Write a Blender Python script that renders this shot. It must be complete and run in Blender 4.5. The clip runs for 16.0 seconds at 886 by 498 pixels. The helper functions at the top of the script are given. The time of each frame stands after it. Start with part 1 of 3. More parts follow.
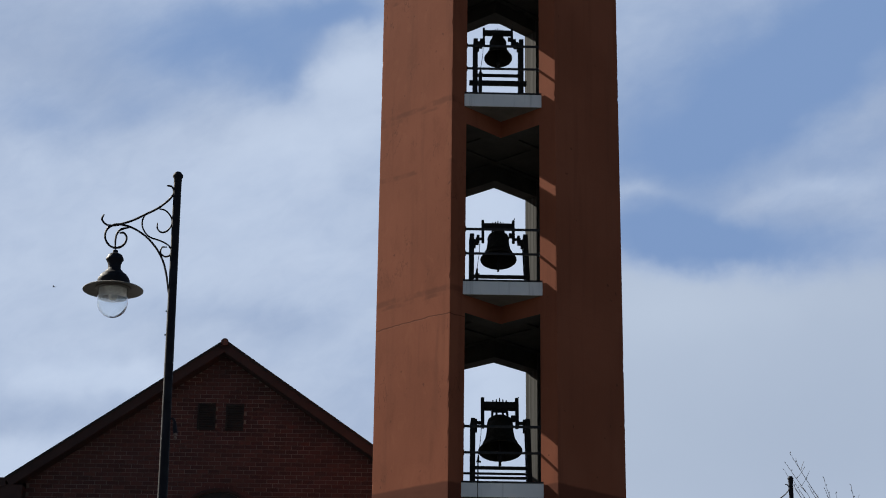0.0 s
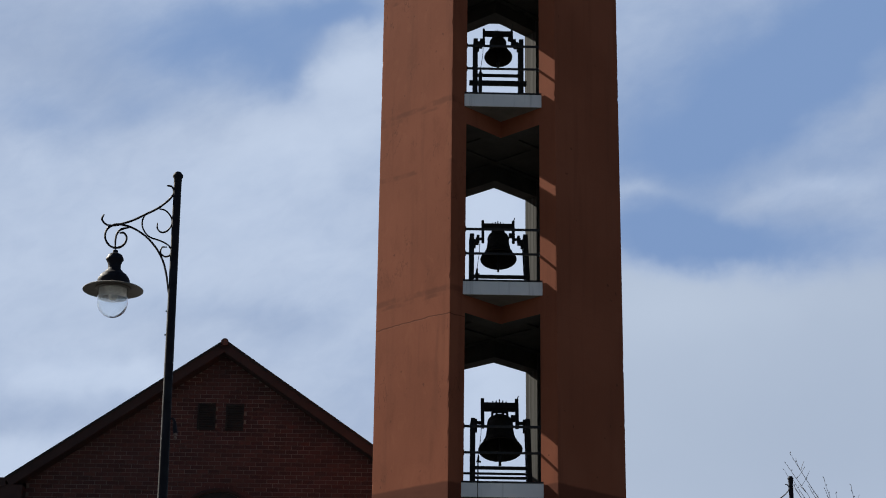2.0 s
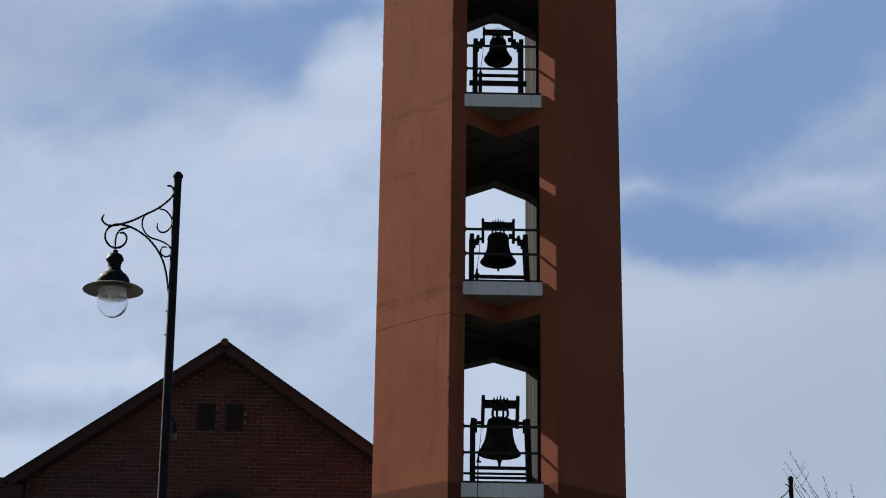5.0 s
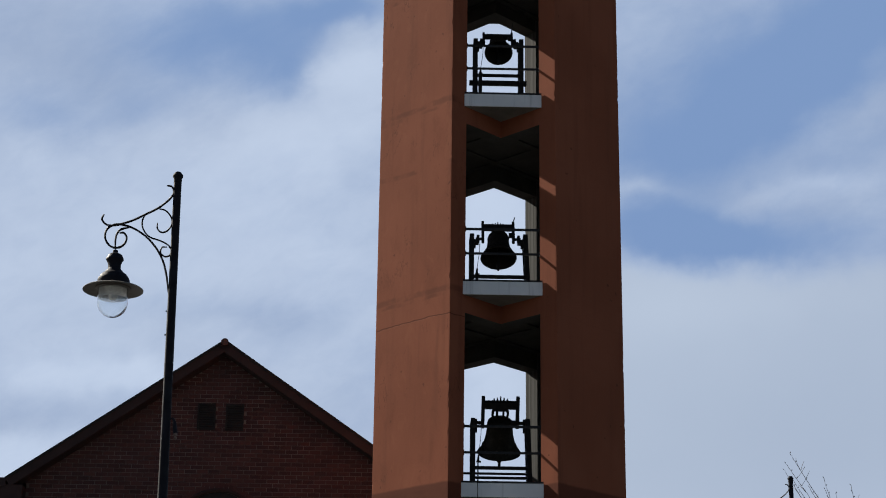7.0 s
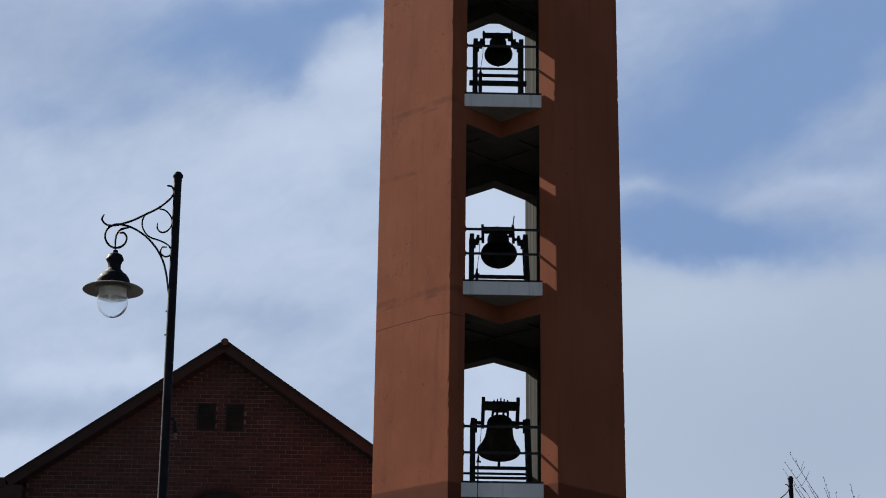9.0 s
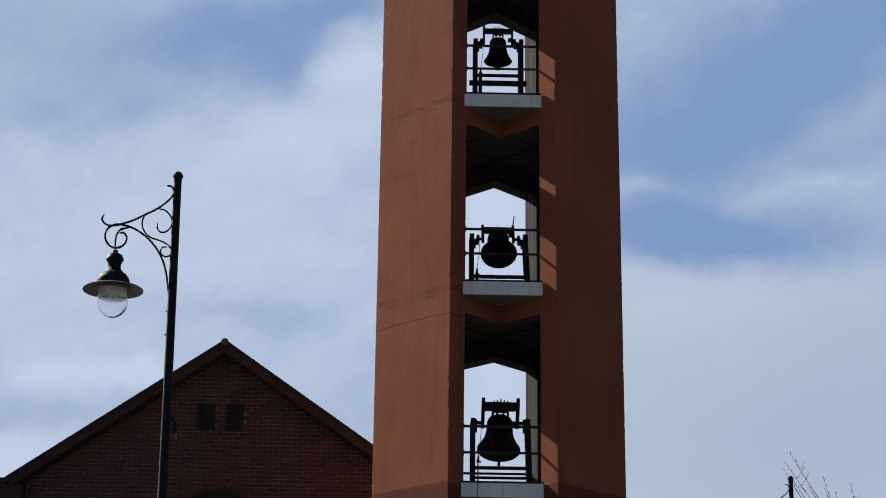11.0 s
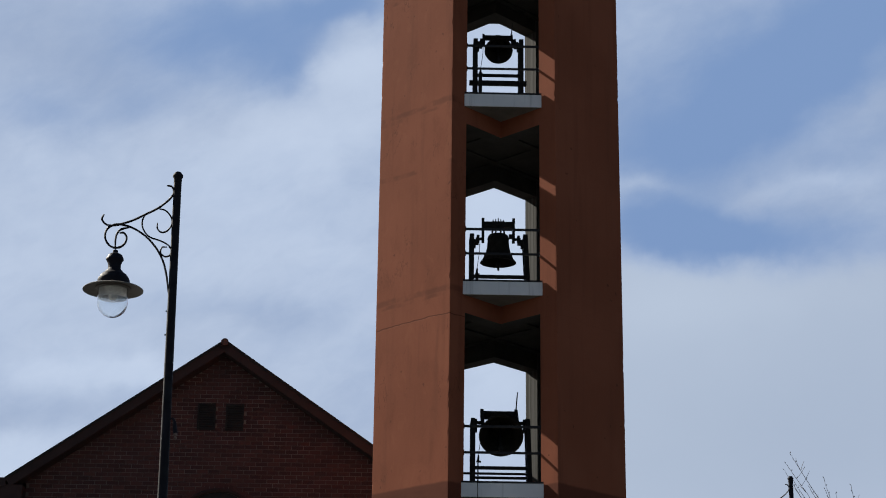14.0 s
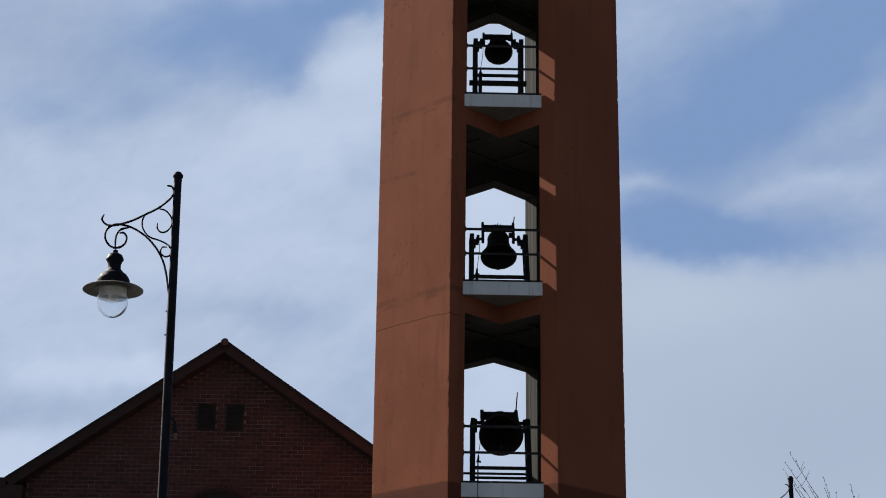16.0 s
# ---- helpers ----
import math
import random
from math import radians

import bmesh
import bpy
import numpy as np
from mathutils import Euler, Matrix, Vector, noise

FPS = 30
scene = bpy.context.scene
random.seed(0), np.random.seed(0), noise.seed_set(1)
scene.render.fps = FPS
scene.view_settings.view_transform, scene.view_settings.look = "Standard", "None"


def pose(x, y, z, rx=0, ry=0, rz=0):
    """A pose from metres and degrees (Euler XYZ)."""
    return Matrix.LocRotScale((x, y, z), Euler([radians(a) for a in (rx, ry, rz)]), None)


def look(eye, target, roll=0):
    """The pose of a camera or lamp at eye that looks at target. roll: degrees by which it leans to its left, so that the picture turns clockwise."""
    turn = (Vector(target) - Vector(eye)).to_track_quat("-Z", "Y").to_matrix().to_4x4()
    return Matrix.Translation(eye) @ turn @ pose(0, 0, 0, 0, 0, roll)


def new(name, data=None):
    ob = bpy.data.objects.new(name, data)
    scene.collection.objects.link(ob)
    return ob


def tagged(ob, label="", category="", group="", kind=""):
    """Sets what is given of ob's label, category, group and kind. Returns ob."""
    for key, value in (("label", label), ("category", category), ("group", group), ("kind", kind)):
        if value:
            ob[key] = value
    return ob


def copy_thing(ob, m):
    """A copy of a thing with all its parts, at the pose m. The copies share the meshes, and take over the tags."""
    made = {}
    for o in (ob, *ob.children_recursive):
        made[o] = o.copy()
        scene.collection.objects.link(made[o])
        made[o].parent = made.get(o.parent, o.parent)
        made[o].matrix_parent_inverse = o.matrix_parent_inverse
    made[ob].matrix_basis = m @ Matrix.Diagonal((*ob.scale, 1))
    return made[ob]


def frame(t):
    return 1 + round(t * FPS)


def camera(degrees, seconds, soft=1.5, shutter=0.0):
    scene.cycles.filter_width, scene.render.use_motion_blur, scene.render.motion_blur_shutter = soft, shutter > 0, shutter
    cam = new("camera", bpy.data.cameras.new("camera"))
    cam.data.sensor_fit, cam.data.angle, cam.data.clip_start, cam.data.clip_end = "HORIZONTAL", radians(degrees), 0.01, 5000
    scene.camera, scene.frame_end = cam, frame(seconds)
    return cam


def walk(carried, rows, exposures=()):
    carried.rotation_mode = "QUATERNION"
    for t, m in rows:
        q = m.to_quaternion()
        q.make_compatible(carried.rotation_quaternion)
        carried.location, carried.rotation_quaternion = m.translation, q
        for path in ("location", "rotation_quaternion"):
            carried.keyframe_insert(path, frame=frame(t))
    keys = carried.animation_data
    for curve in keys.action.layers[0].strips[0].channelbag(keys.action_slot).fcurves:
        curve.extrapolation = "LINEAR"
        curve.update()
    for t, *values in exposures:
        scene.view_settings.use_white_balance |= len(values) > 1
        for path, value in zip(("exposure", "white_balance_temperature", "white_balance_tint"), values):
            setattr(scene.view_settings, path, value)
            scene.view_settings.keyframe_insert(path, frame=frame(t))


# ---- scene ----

FOV = 2 * math.degrees(math.atan(784 / 3230.1))
PITCH, ROLL, EYE = 18.969, 0.729, (0, 0, 1.6)
cam = camera(FOV, 16.0, soft=1.0)
AIM = (0, 100 * math.cos(radians(PITCH)), 1.6 + 100 * math.sin(radians(PITCH)))
walk(cam, [(0, look(EYE, AIM, ROLL)), (16, look(EYE, AIM, ROLL))], exposures=[(0, 0.85), (16, 0.85)])

# ---- light ----
SUN_PLAN = Vector((-1, 0.72, 0)).normalized()
SUN_EL = radians(36.5)
world = bpy.data.worlds.new("sky")
scene.world = world
world.use_nodes = True
wn, wl = world.node_tree.nodes, world.node_tree.links
sky = wn.new("ShaderNodeTexSky")
sky.sky_type, sky.sun_disc = "NISHITA", False
sky.sun_elevation, sky.sun_rotation = SUN_EL, math.atan2(SUN_PLAN.x, SUN_PLAN.y)
wl.new(sky.outputs[0], wn["Background"].inputs[0])
wn["Background"].inputs[1].default_value = 0.03
lamp = bpy.data.lights.new("sun", "SUN")
lamp.energy, lamp.angle, lamp.color = 5.0, radians(0.53), (1.0, 0.93, 0.82)
sun_dir = Vector((SUN_PLAN.x * math.cos(SUN_EL), SUN_PLAN.y * math.cos(SUN_EL), math.sin(SUN_EL)))
new("sun", lamp).matrix_world = look(sun_dir * 200, (0, 0, 0))


# ---- materials ----
class Mat:
    """A node material with short helpers."""

    def __init__(self, name, color, rough=0.8, metal=0.0):
        self.m = bpy.data.materials.new(name)
        self.m.use_nodes = True
        self.n, self.l = self.m.node_tree.nodes, self.m.node_tree.links
        self.b = self.n["Principled BSDF"]
        self.b.inputs["Base Color"].default_value = (*color, 1)
        self.b.inputs["Roughness"].default_value = rough
        self.b.inputs["Metallic"].default_value = metal
        self.co = self.n.new("ShaderNodeTexCoord").outputs["Object"]
        self.geo = self.n.new("ShaderNodeNewGeometry")

    def place(self):
        return self.geo.outputs["Position"]

    def scaled(self, vec, sx, sy, sz, loc=(0, 0, 0)):
        k = self.n.new("ShaderNodeMapping")
        k.inputs["Scale"].default_value = (sx, sy, sz)
        k.inputs["Location"].default_value = loc
        self.l.new(vec, k.inputs[0])
        return k.outputs[0]

    def noise(self, vec, scale, detail=4, rough=0.55, dist=0.0):
        k = self.n.new("ShaderNodeTexNoise")
        for key, v in (("Scale", scale), ("Detail", detail), ("Roughness", rough), ("Distortion", dist)):
            k.inputs[key].default_value = v
        self.l.new(vec, k.inputs["Vector"])
        return k.outputs["Fac"]

    def ramp(self, fac, lo, hi, a=0.0, b=1.0):
        k = self.n.new("ShaderNodeMapRange")
        k.interpolation_type = "SMOOTHSTEP"
        for key, v in (("From Min", lo), ("From Max", hi), ("To Min", a), ("To Max", b)):
            k.inputs[key].default_value = v
        self.l.new(fac, k.inputs["Value"])
        return k.outputs["Result"]

    def math(self, op, a, b=0.0):
        k = self.n.new("ShaderNodeMath")
        k.operation = op
        for s, v in zip(k.inputs, (a, b)):
            if isinstance(v, (int, float)):
                s.default_value = v
            else:
                self.l.new(v, s)
        return k.outputs[0]

    def mix(self, fac, a, b):
        k = self.n.new("ShaderNodeMix")
        k.data_type = "RGBA"
        for s, v in ((k.inputs[0], fac), (k.inputs[6], a), (k.inputs[7], b)):
            if isinstance(v, tuple):
                s.default_value = (*v, 1)
            elif isinstance(v, (int, float)):
                s.default_value = v
            else:
                self.l.new(v, s)
        return k.outputs[2]

    def color(self, out):
        self.l.new(out, self.b.inputs["Base Color"])
        return self

    def bump(self, height, dist=0.01, strength=1.0):
        k = self.n.new("ShaderNodeBump")
        k.inputs["Distance"].default_value = dist
        k.inputs["Strength"].default_value = strength
        self.l.new(height, k.inputs["Height"])
        self.l.new(k.outputs[0], self.b.inputs["Normal"])
        return self

    def vec(self, x, y, z):
        k = self.n.new("ShaderNodeCombineXYZ")
        self.l.new(x, k.inputs[0])
        self.l.new(y, k.inputs[1])
        k.inputs[2].default_value = z
        return k.outputs[0]

    def xyz(self, vec):
        k = self.n.new("ShaderNodeSeparateXYZ")
        self.l.new(vec, k.inputs[0])
        return k.outputs


def plaster():
    """Terracotta render: cloudy tone, rain streaks, thin day joints every storey, pits."""
    k = Mat("terracotta_render", (0.237, 0.0970, 0.0586), 0.9)
    p = k.place()
    big = k.noise(p, 0.5, 4)
    streak = k.noise(k.scaled(p, 4, 4, 0.3), 1.0, 4, 0.55)
    fine = k.noise(p, 30, 6, 0.65)
    c = k.mix(k.ramp(big, 0.35, 0.68), (0.267, 0.0839, 0.0444), (0.310, 0.1003, 0.0544))
    c = k.mix(k.ramp(streak, 0.48, 0.76, 0, 0.5), c, (0.194, 0.0632, 0.0351))
    k.b.inputs["Specular IOR Level"].default_value = 0.12
    west = k.ramp(k.xyz(p)[0], 0.42, 0.7, 1, 0.12)
    # trowel patches and damp blotches
    patch = k.noise(k.scaled(p, 1, 1, 0.55, (3, 8, 2)), 2.4, 5, 0.62, 0.6)
    c = k.mix(k.math("MULTIPLY", k.ramp(patch, 0.52, 0.66, 0, 0.3), west), c, (0.190, 0.0589, 0.0301))
    c = k.mix(k.math("MULTIPLY", k.ramp(patch, 0.32, 0.45, 0.35, 0), west), c, (0.356, 0.1221, 0.0635))
    c = k.mix(k.ramp(fine, 0.4, 0.75, 0, 0.25), c, (0.305, 0.1145, 0.0586))
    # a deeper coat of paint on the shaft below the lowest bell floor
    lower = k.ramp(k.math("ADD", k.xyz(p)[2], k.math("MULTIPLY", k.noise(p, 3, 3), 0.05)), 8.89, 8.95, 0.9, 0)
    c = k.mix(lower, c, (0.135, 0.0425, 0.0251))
    # day joints: wavy lines one storey apart
    z = k.xyz(p)[2]
    warp = k.math("MULTIPLY", k.math("SUBTRACT", k.noise(p, 1.3, 3), 0.5), 0.16)
    zz = k.math("ADD", z, warp)

    def line(offset, half):
        f = k.math("FRACT", k.math("DIVIDE", k.math("SUBTRACT", zz, offset), 4.157))
        dist = k.math("MULTIPLY", k.math("ABSOLUTE", k.math("SUBTRACT", f, 0.5)), 4.157)
        return k.ramp(dist, half * 0.3, half, 1, 0)

    low, high = k.ramp(z, 14, 14.2, 1, 0), k.ramp(z, 14, 14.2, 0, 1)
    crack = k.math("MULTIPLY", line(12.335 - 2.0785, 0.016), low)
    soft1 = k.math("MULTIPLY", line(12.87 - 2.0785, 0.1), k.ramp(k.noise(p, 2.3, 3), 0.38, 0.58))
    soft2 = k.math("MULTIPLY", line(12.76 - 2.0785, 0.07), k.ramp(k.noise(k.scaled(p, 1, 1, 1, (7, 3, 1)), 1.7, 3), 0.4, 0.6))
    soft3 = k.math("MULTIPLY", k.math("MULTIPLY", line(15.64 - 2.0785, 0.08), k.ramp(k.noise(k.scaled(p, 1, 1, 1, (2, 9, 1)), 1.9, 3), 0.45, 0.62)), high)
    dark = k.math("MAXIMUM", k.math("MULTIPLY", crack, 0.8), k.math("MULTIPLY", k.math("MAXIMUM", soft3, k.math("MAXIMUM", soft1, soft2)), 0.42))
    dark = k.math("MULTIPLY", dark, west)
    spots = k.ramp(k.noise(p, 6.5, 2, 0.4), 0.735, 0.78, 0, 0.6)
    # hair cracks in scattered places
    vein = k.ramp(k.math("ABSOLUTE", k.math("SUBTRACT", k.noise(k.scaled(p, 1, 1, 0.45, (5, 1, 4)), 2.6, 5, 0.6, 0.3), 0.5)), 0.002, 0.011, 0.55, 0)
    vein = k.math("MULTIPLY", vein, k.math("MULTIPLY", west, k.ramp(k.noise(k.scaled(p, 1, 1, 1, (1, 6, 8)), 1.1, 2), 0.5, 0.62)))
    c = k.mix(k.math("MAXIMUM", vein, k.math("MAXIMUM", dark, spots)), c, (0.112, 0.036, 0.021))
    k.color(c)
    h = k.math("ADD", k.math("MULTIPLY", fine, 0.22), k.math("ADD", k.math("MULTIPLY", k.noise(p, 2.2, 3), 0.8), k.math("MULTIPLY", patch, 0.9)))
    h = k.math("SUBTRACT", h, k.math("MULTIPLY", dark, 0.6))
    h = k.math("ADD", h, k.math("MULTIPLY", streak, 0.35))
    return k.bump(h, 0.005, 0.42).m


def concrete(name, a, b, rough=0.85):
    k = Mat(name, a, rough)
    p = k.place()
    c = k.mix(k.ramp(k.noise(p, 1.4, 6), 0.35, 0.7), a, b)
    c = k.mix(k.ramp(k.noise(k.scaled(p, 9, 9, 0.5), 1, 4), 0.55, 0.75, 0, 0.5), c, tuple(v * 0.6 for v in a))
    k.color(c)
    return k.bump(k.noise(p, 40, 5), 0.004).m


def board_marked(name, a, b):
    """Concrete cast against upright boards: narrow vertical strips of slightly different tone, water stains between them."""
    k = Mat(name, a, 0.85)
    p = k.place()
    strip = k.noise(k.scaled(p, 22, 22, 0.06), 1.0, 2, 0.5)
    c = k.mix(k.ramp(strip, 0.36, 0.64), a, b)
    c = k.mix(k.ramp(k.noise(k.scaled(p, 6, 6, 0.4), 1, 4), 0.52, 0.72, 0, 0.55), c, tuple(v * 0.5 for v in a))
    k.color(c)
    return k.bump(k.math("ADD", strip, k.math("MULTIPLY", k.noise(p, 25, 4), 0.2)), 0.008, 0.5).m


def paint_metal(name, a, b, rough=0.45, metal=0.0, gloss=0.28):
    """Painted or cast metal with rubbed and dusty places."""
    k = Mat(name, a, rough, metal)
    k.color(k.mix(k.ramp(k.noise(k.co, 7, 5), 0.42, 0.72), a, b))
    k.l.new(k.ramp(k.noise(k.co, 18, 4), 0.3, 0.7, rough - 0.1, rough + 0.2), k.b.inputs["Roughness"])
    k.b.inputs["Specular IOR Level"].default_value = gloss
    return k.bump(k.noise(k.co, 60, 4), 0.002, 0.5).m


def brick_mat():
    k = Mat("brick", (0.154, 0.0538, 0.0385), 0.9)
    rnd = k.n.new("ShaderNodeObjectInfo").outputs["Random"]
    isl = k.geo.outputs["Random Per Island"]
    r = k.math("FRACT", k.math("ADD", rnd, isl))
    c = k.mix(k.ramp(r, 0, 1), (0.0538, 0.0215, 0.0208), (0.0938, 0.0385, 0.0346))
    c = k.mix(k.ramp(k.noise(k.place(), 9, 5), 0.4, 0.75, 0, 0.6), c, (0.0692, 0.0285, 0.0269))
    k.color(c)
    return k.bump(k.noise(k.place(), 45, 5), 0.006).m


PLASTER = plaster()
WHITE = concrete("white_painted_concrete", (0.8, 0.81, 0.82), (0.88, 0.88, 0.88))
# interior concrete with the belfry's deep shade put into its colour
SOFFIT = concrete("shade_toned_concrete", (0.036, 0.034, 0.028), (0.06, 0.057, 0.048))
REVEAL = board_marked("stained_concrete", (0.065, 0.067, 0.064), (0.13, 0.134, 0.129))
# underside of the white slabs, with shade put into its colour
UNDER_SHADE = concrete("undershade_concrete", (0.17, 0.16, 0.14), (0.25, 0.235, 0.205))
BRONZE = paint_metal("bell_bronze", (0.026, 0.022, 0.017), (0.042, 0.036, 0.027), 0.6, 0.3)
STEEL = paint_metal("painted_steel", (0.022, 0.022, 0.025), (0.038, 0.036, 0.035), 0.7)
RAIL = paint_metal("rail_steel", (0.022, 0.022, 0.025), (0.035, 0.033, 0.033), 0.65)
LAMP_PAINT = paint_metal("black_lamp_paint", (0.011, 0.011, 0.016), (0.018, 0.018, 0.026), 0.62, gloss=0.16)
BRICK = brick_mat()
MORTAR = concrete("mortar", (0.13, 0.1, 0.088), (0.23, 0.187, 0.165))
ROOF = concrete("roof_tile", (0.1, 0.05, 0.04), (0.15, 0.075, 0.06))
VERGE = concrete("brown_board", (0.032, 0.017, 0.016), (0.05, 0.026, 0.023))
DARK = concrete("dark_louvre", (0.014, 0.013, 0.013), (0.026, 0.023, 0.023))
ASPHALT = concrete("asphalt", (0.034, 0.035, 0.037), (0.05, 0.05, 0.05))
BARK = concrete("bark", (0.07, 0.055, 0.045), (0.12, 0.095, 0.08))


def glass(name, tint, rough):
    k = Mat(name, tint, rough)
    k.b.inputs["Transmission Weight"].default_value = 1.0
    k.b.inputs["IOR"].default_value = 1.3
    return k.m


def frosted(name, tint, clear):
    """Thin etched glass: part of the light passes straight on, the rest is spread."""
    k = Mat(name, tint, 0.5)
    spread, plain, both = k.n.new("ShaderNodeBsdfTranslucent"), k.n.new("ShaderNodeBsdfTransparent"), k.n.new("ShaderNodeMixShader")
    spread.inputs[0].default_value = (*tint, 1)
    k.l.new(k.ramp(k.noise(k.co, 25, 4), 0.3, 0.7, clear - 0.08, clear + 0.08), both.inputs[0])
    k.l.new(spread.outputs[0], both.inputs[1])
    k.l.new(plain.outputs[0], both.inputs[2])
    k.l.new(both.outputs[0], k.n["Material Output"].inputs[0])
    return k.m


GLASS = glass("clear_globe", (0.95, 0.97, 0.98), 0.03)
FROST = frosted("frosted_glass", (0.82, 0.82, 0.8), 0.5)
PLUG = Mat("weathered_plug", (0.16, 0.11, 0.09), 0.6).m
MILK = Mat("milk_glass", (0.7, 0.7, 0.68), 0.5).m


def sky_mat():
    """Drifting cloud over blue, seen far off; the only thing here that glows by itself."""
    k = Mat("cloud_sky", (0, 0, 0))
    x, y, _ = k.xyz(k.co)
    warp = k.noise(k.co, 0.008, 5, 0.55)
    warp2 = k.noise(k.scaled(k.co, 1, 1, 1, (900, 300, 5)), 0.008, 5, 0.55)
    wx = k.math("ADD", x, k.math("MULTIPLY", k.math("SUBTRACT", warp, 0.5), 95))
    wy = k.math("ADD", y, k.math("MULTIPLY", k.math("SUBTRACT", warp2, 0.5), 70))

    def spot(cx, cy, rx, ry, turn=0.0):
        c, s = math.cos(radians(turn)), math.sin(radians(turn))
        dx, dy = k.math("SUBTRACT", wx, cx), k.math("SUBTRACT", wy, cy)
        a = k.math("DIVIDE", k.math("ADD", k.math("MULTIPLY", dx, c), k.math("MULTIPLY", dy, s)), rx)
        b = k.math("DIVIDE", k.math("SUBTRACT", k.math("MULTIPLY", dy, c), k.math("MULTIPLY", dx, s)), ry)
        d = k.math("ADD", k.math("MULTIPLY", a, a), k.math("MULTIPLY", b, b))
        return k.math("POWER", 2.718, k.math("MULTIPLY", d, -1))

    def total(base, rows):
        for cx, cy, rx, ry, turn, g in rows:
            base = k.math("ADD", base, k.math("MULTIPLY", spot(cx, cy, rx, ry, turn), g))
        return base

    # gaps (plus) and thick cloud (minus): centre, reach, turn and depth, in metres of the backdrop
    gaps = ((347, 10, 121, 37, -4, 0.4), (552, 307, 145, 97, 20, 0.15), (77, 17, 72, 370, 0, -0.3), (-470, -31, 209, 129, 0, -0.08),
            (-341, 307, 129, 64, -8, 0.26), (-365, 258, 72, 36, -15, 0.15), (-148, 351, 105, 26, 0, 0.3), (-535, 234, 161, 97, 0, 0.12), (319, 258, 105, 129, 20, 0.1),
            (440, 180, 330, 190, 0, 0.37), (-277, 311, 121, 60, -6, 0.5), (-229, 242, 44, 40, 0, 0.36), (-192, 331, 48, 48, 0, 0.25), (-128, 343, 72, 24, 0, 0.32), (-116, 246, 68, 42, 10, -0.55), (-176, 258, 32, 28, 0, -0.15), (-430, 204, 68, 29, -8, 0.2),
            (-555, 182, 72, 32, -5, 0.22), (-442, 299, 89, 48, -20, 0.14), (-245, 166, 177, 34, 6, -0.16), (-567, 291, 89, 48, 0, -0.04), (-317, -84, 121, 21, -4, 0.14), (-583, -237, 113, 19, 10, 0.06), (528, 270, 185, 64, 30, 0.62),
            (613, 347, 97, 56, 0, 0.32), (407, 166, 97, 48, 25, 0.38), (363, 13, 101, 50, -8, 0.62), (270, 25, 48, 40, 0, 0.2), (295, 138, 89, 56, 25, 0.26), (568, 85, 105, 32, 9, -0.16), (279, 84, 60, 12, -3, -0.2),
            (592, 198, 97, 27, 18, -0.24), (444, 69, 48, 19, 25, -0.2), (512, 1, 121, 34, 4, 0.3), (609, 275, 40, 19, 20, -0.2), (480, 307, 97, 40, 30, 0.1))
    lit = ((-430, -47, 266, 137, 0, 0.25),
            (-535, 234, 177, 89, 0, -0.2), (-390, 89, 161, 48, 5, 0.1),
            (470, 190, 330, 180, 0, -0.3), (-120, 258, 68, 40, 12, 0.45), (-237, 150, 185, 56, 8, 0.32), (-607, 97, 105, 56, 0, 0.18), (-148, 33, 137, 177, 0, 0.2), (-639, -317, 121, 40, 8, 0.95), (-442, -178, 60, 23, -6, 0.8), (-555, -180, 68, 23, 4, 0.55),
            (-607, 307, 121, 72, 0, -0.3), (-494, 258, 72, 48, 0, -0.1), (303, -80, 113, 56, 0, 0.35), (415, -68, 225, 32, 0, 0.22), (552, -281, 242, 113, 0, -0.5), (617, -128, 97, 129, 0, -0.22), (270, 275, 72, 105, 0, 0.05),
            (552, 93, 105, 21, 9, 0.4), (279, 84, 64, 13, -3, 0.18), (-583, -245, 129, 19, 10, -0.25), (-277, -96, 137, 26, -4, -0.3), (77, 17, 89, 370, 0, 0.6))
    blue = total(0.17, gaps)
    # streaky veil, combed along the wind, and finer curls
    comb = k.math("ADD", y, k.math("MULTIPLY", x, -0.3))
    veil = k.noise(k.vec(x, k.math("MULTIPLY", comb, 2.2), 40.0), 0.0065, 6, 0.55, 0.4)
    curl = k.noise(k.vec(x, k.math("MULTIPLY", comb, 1.5), 90.0), 0.017, 6, 0.6, 0.4)
    blue = k.math("ADD", blue, k.math("MULTIPLY", k.math("SUBTRACT", 0.5, veil), 0.34))
    blue = k.math("ADD", blue, k.math("MULTIPLY", k.math("SUBTRACT", 0.5, curl), 0.2))
    # a level bank of cloud fills the sky low down on one side, with a ragged upper rim
    rim = k.math("ADD", wy, k.math("MULTIPLY", k.math("ABSOLUTE", k.math("SUBTRACT", x, 480)), -0.06))
    bank = k.math("MULTIPLY", k.ramp(rim, -62, -14, 1, 0), k.ramp(x, 60, 240))
    thin = k.math("SUBTRACT", 1.0, k.math("MULTIPLY", bank, 0.97))
    fac = k.math("MULTIPLY", k.ramp(blue, -0.02, 0.98), thin)
    soft = k.noise(k.scaled(k.co, 1, 1.6, 1, (50, 80, 9)), 0.004, 5)
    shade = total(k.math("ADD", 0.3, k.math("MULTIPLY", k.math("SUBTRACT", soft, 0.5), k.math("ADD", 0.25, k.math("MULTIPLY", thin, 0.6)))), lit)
    shade = k.math("ADD", shade, k.math("MULTIPLY", k.math("SUBTRACT", curl, 0.5), k.math("MULTIPLY", thin, 0.35)))
    cloud = k.mix(k.ramp(shade, -0.5, 1.1), (0.325, 0.408, 0.575), (0.545, 0.638, 0.80))
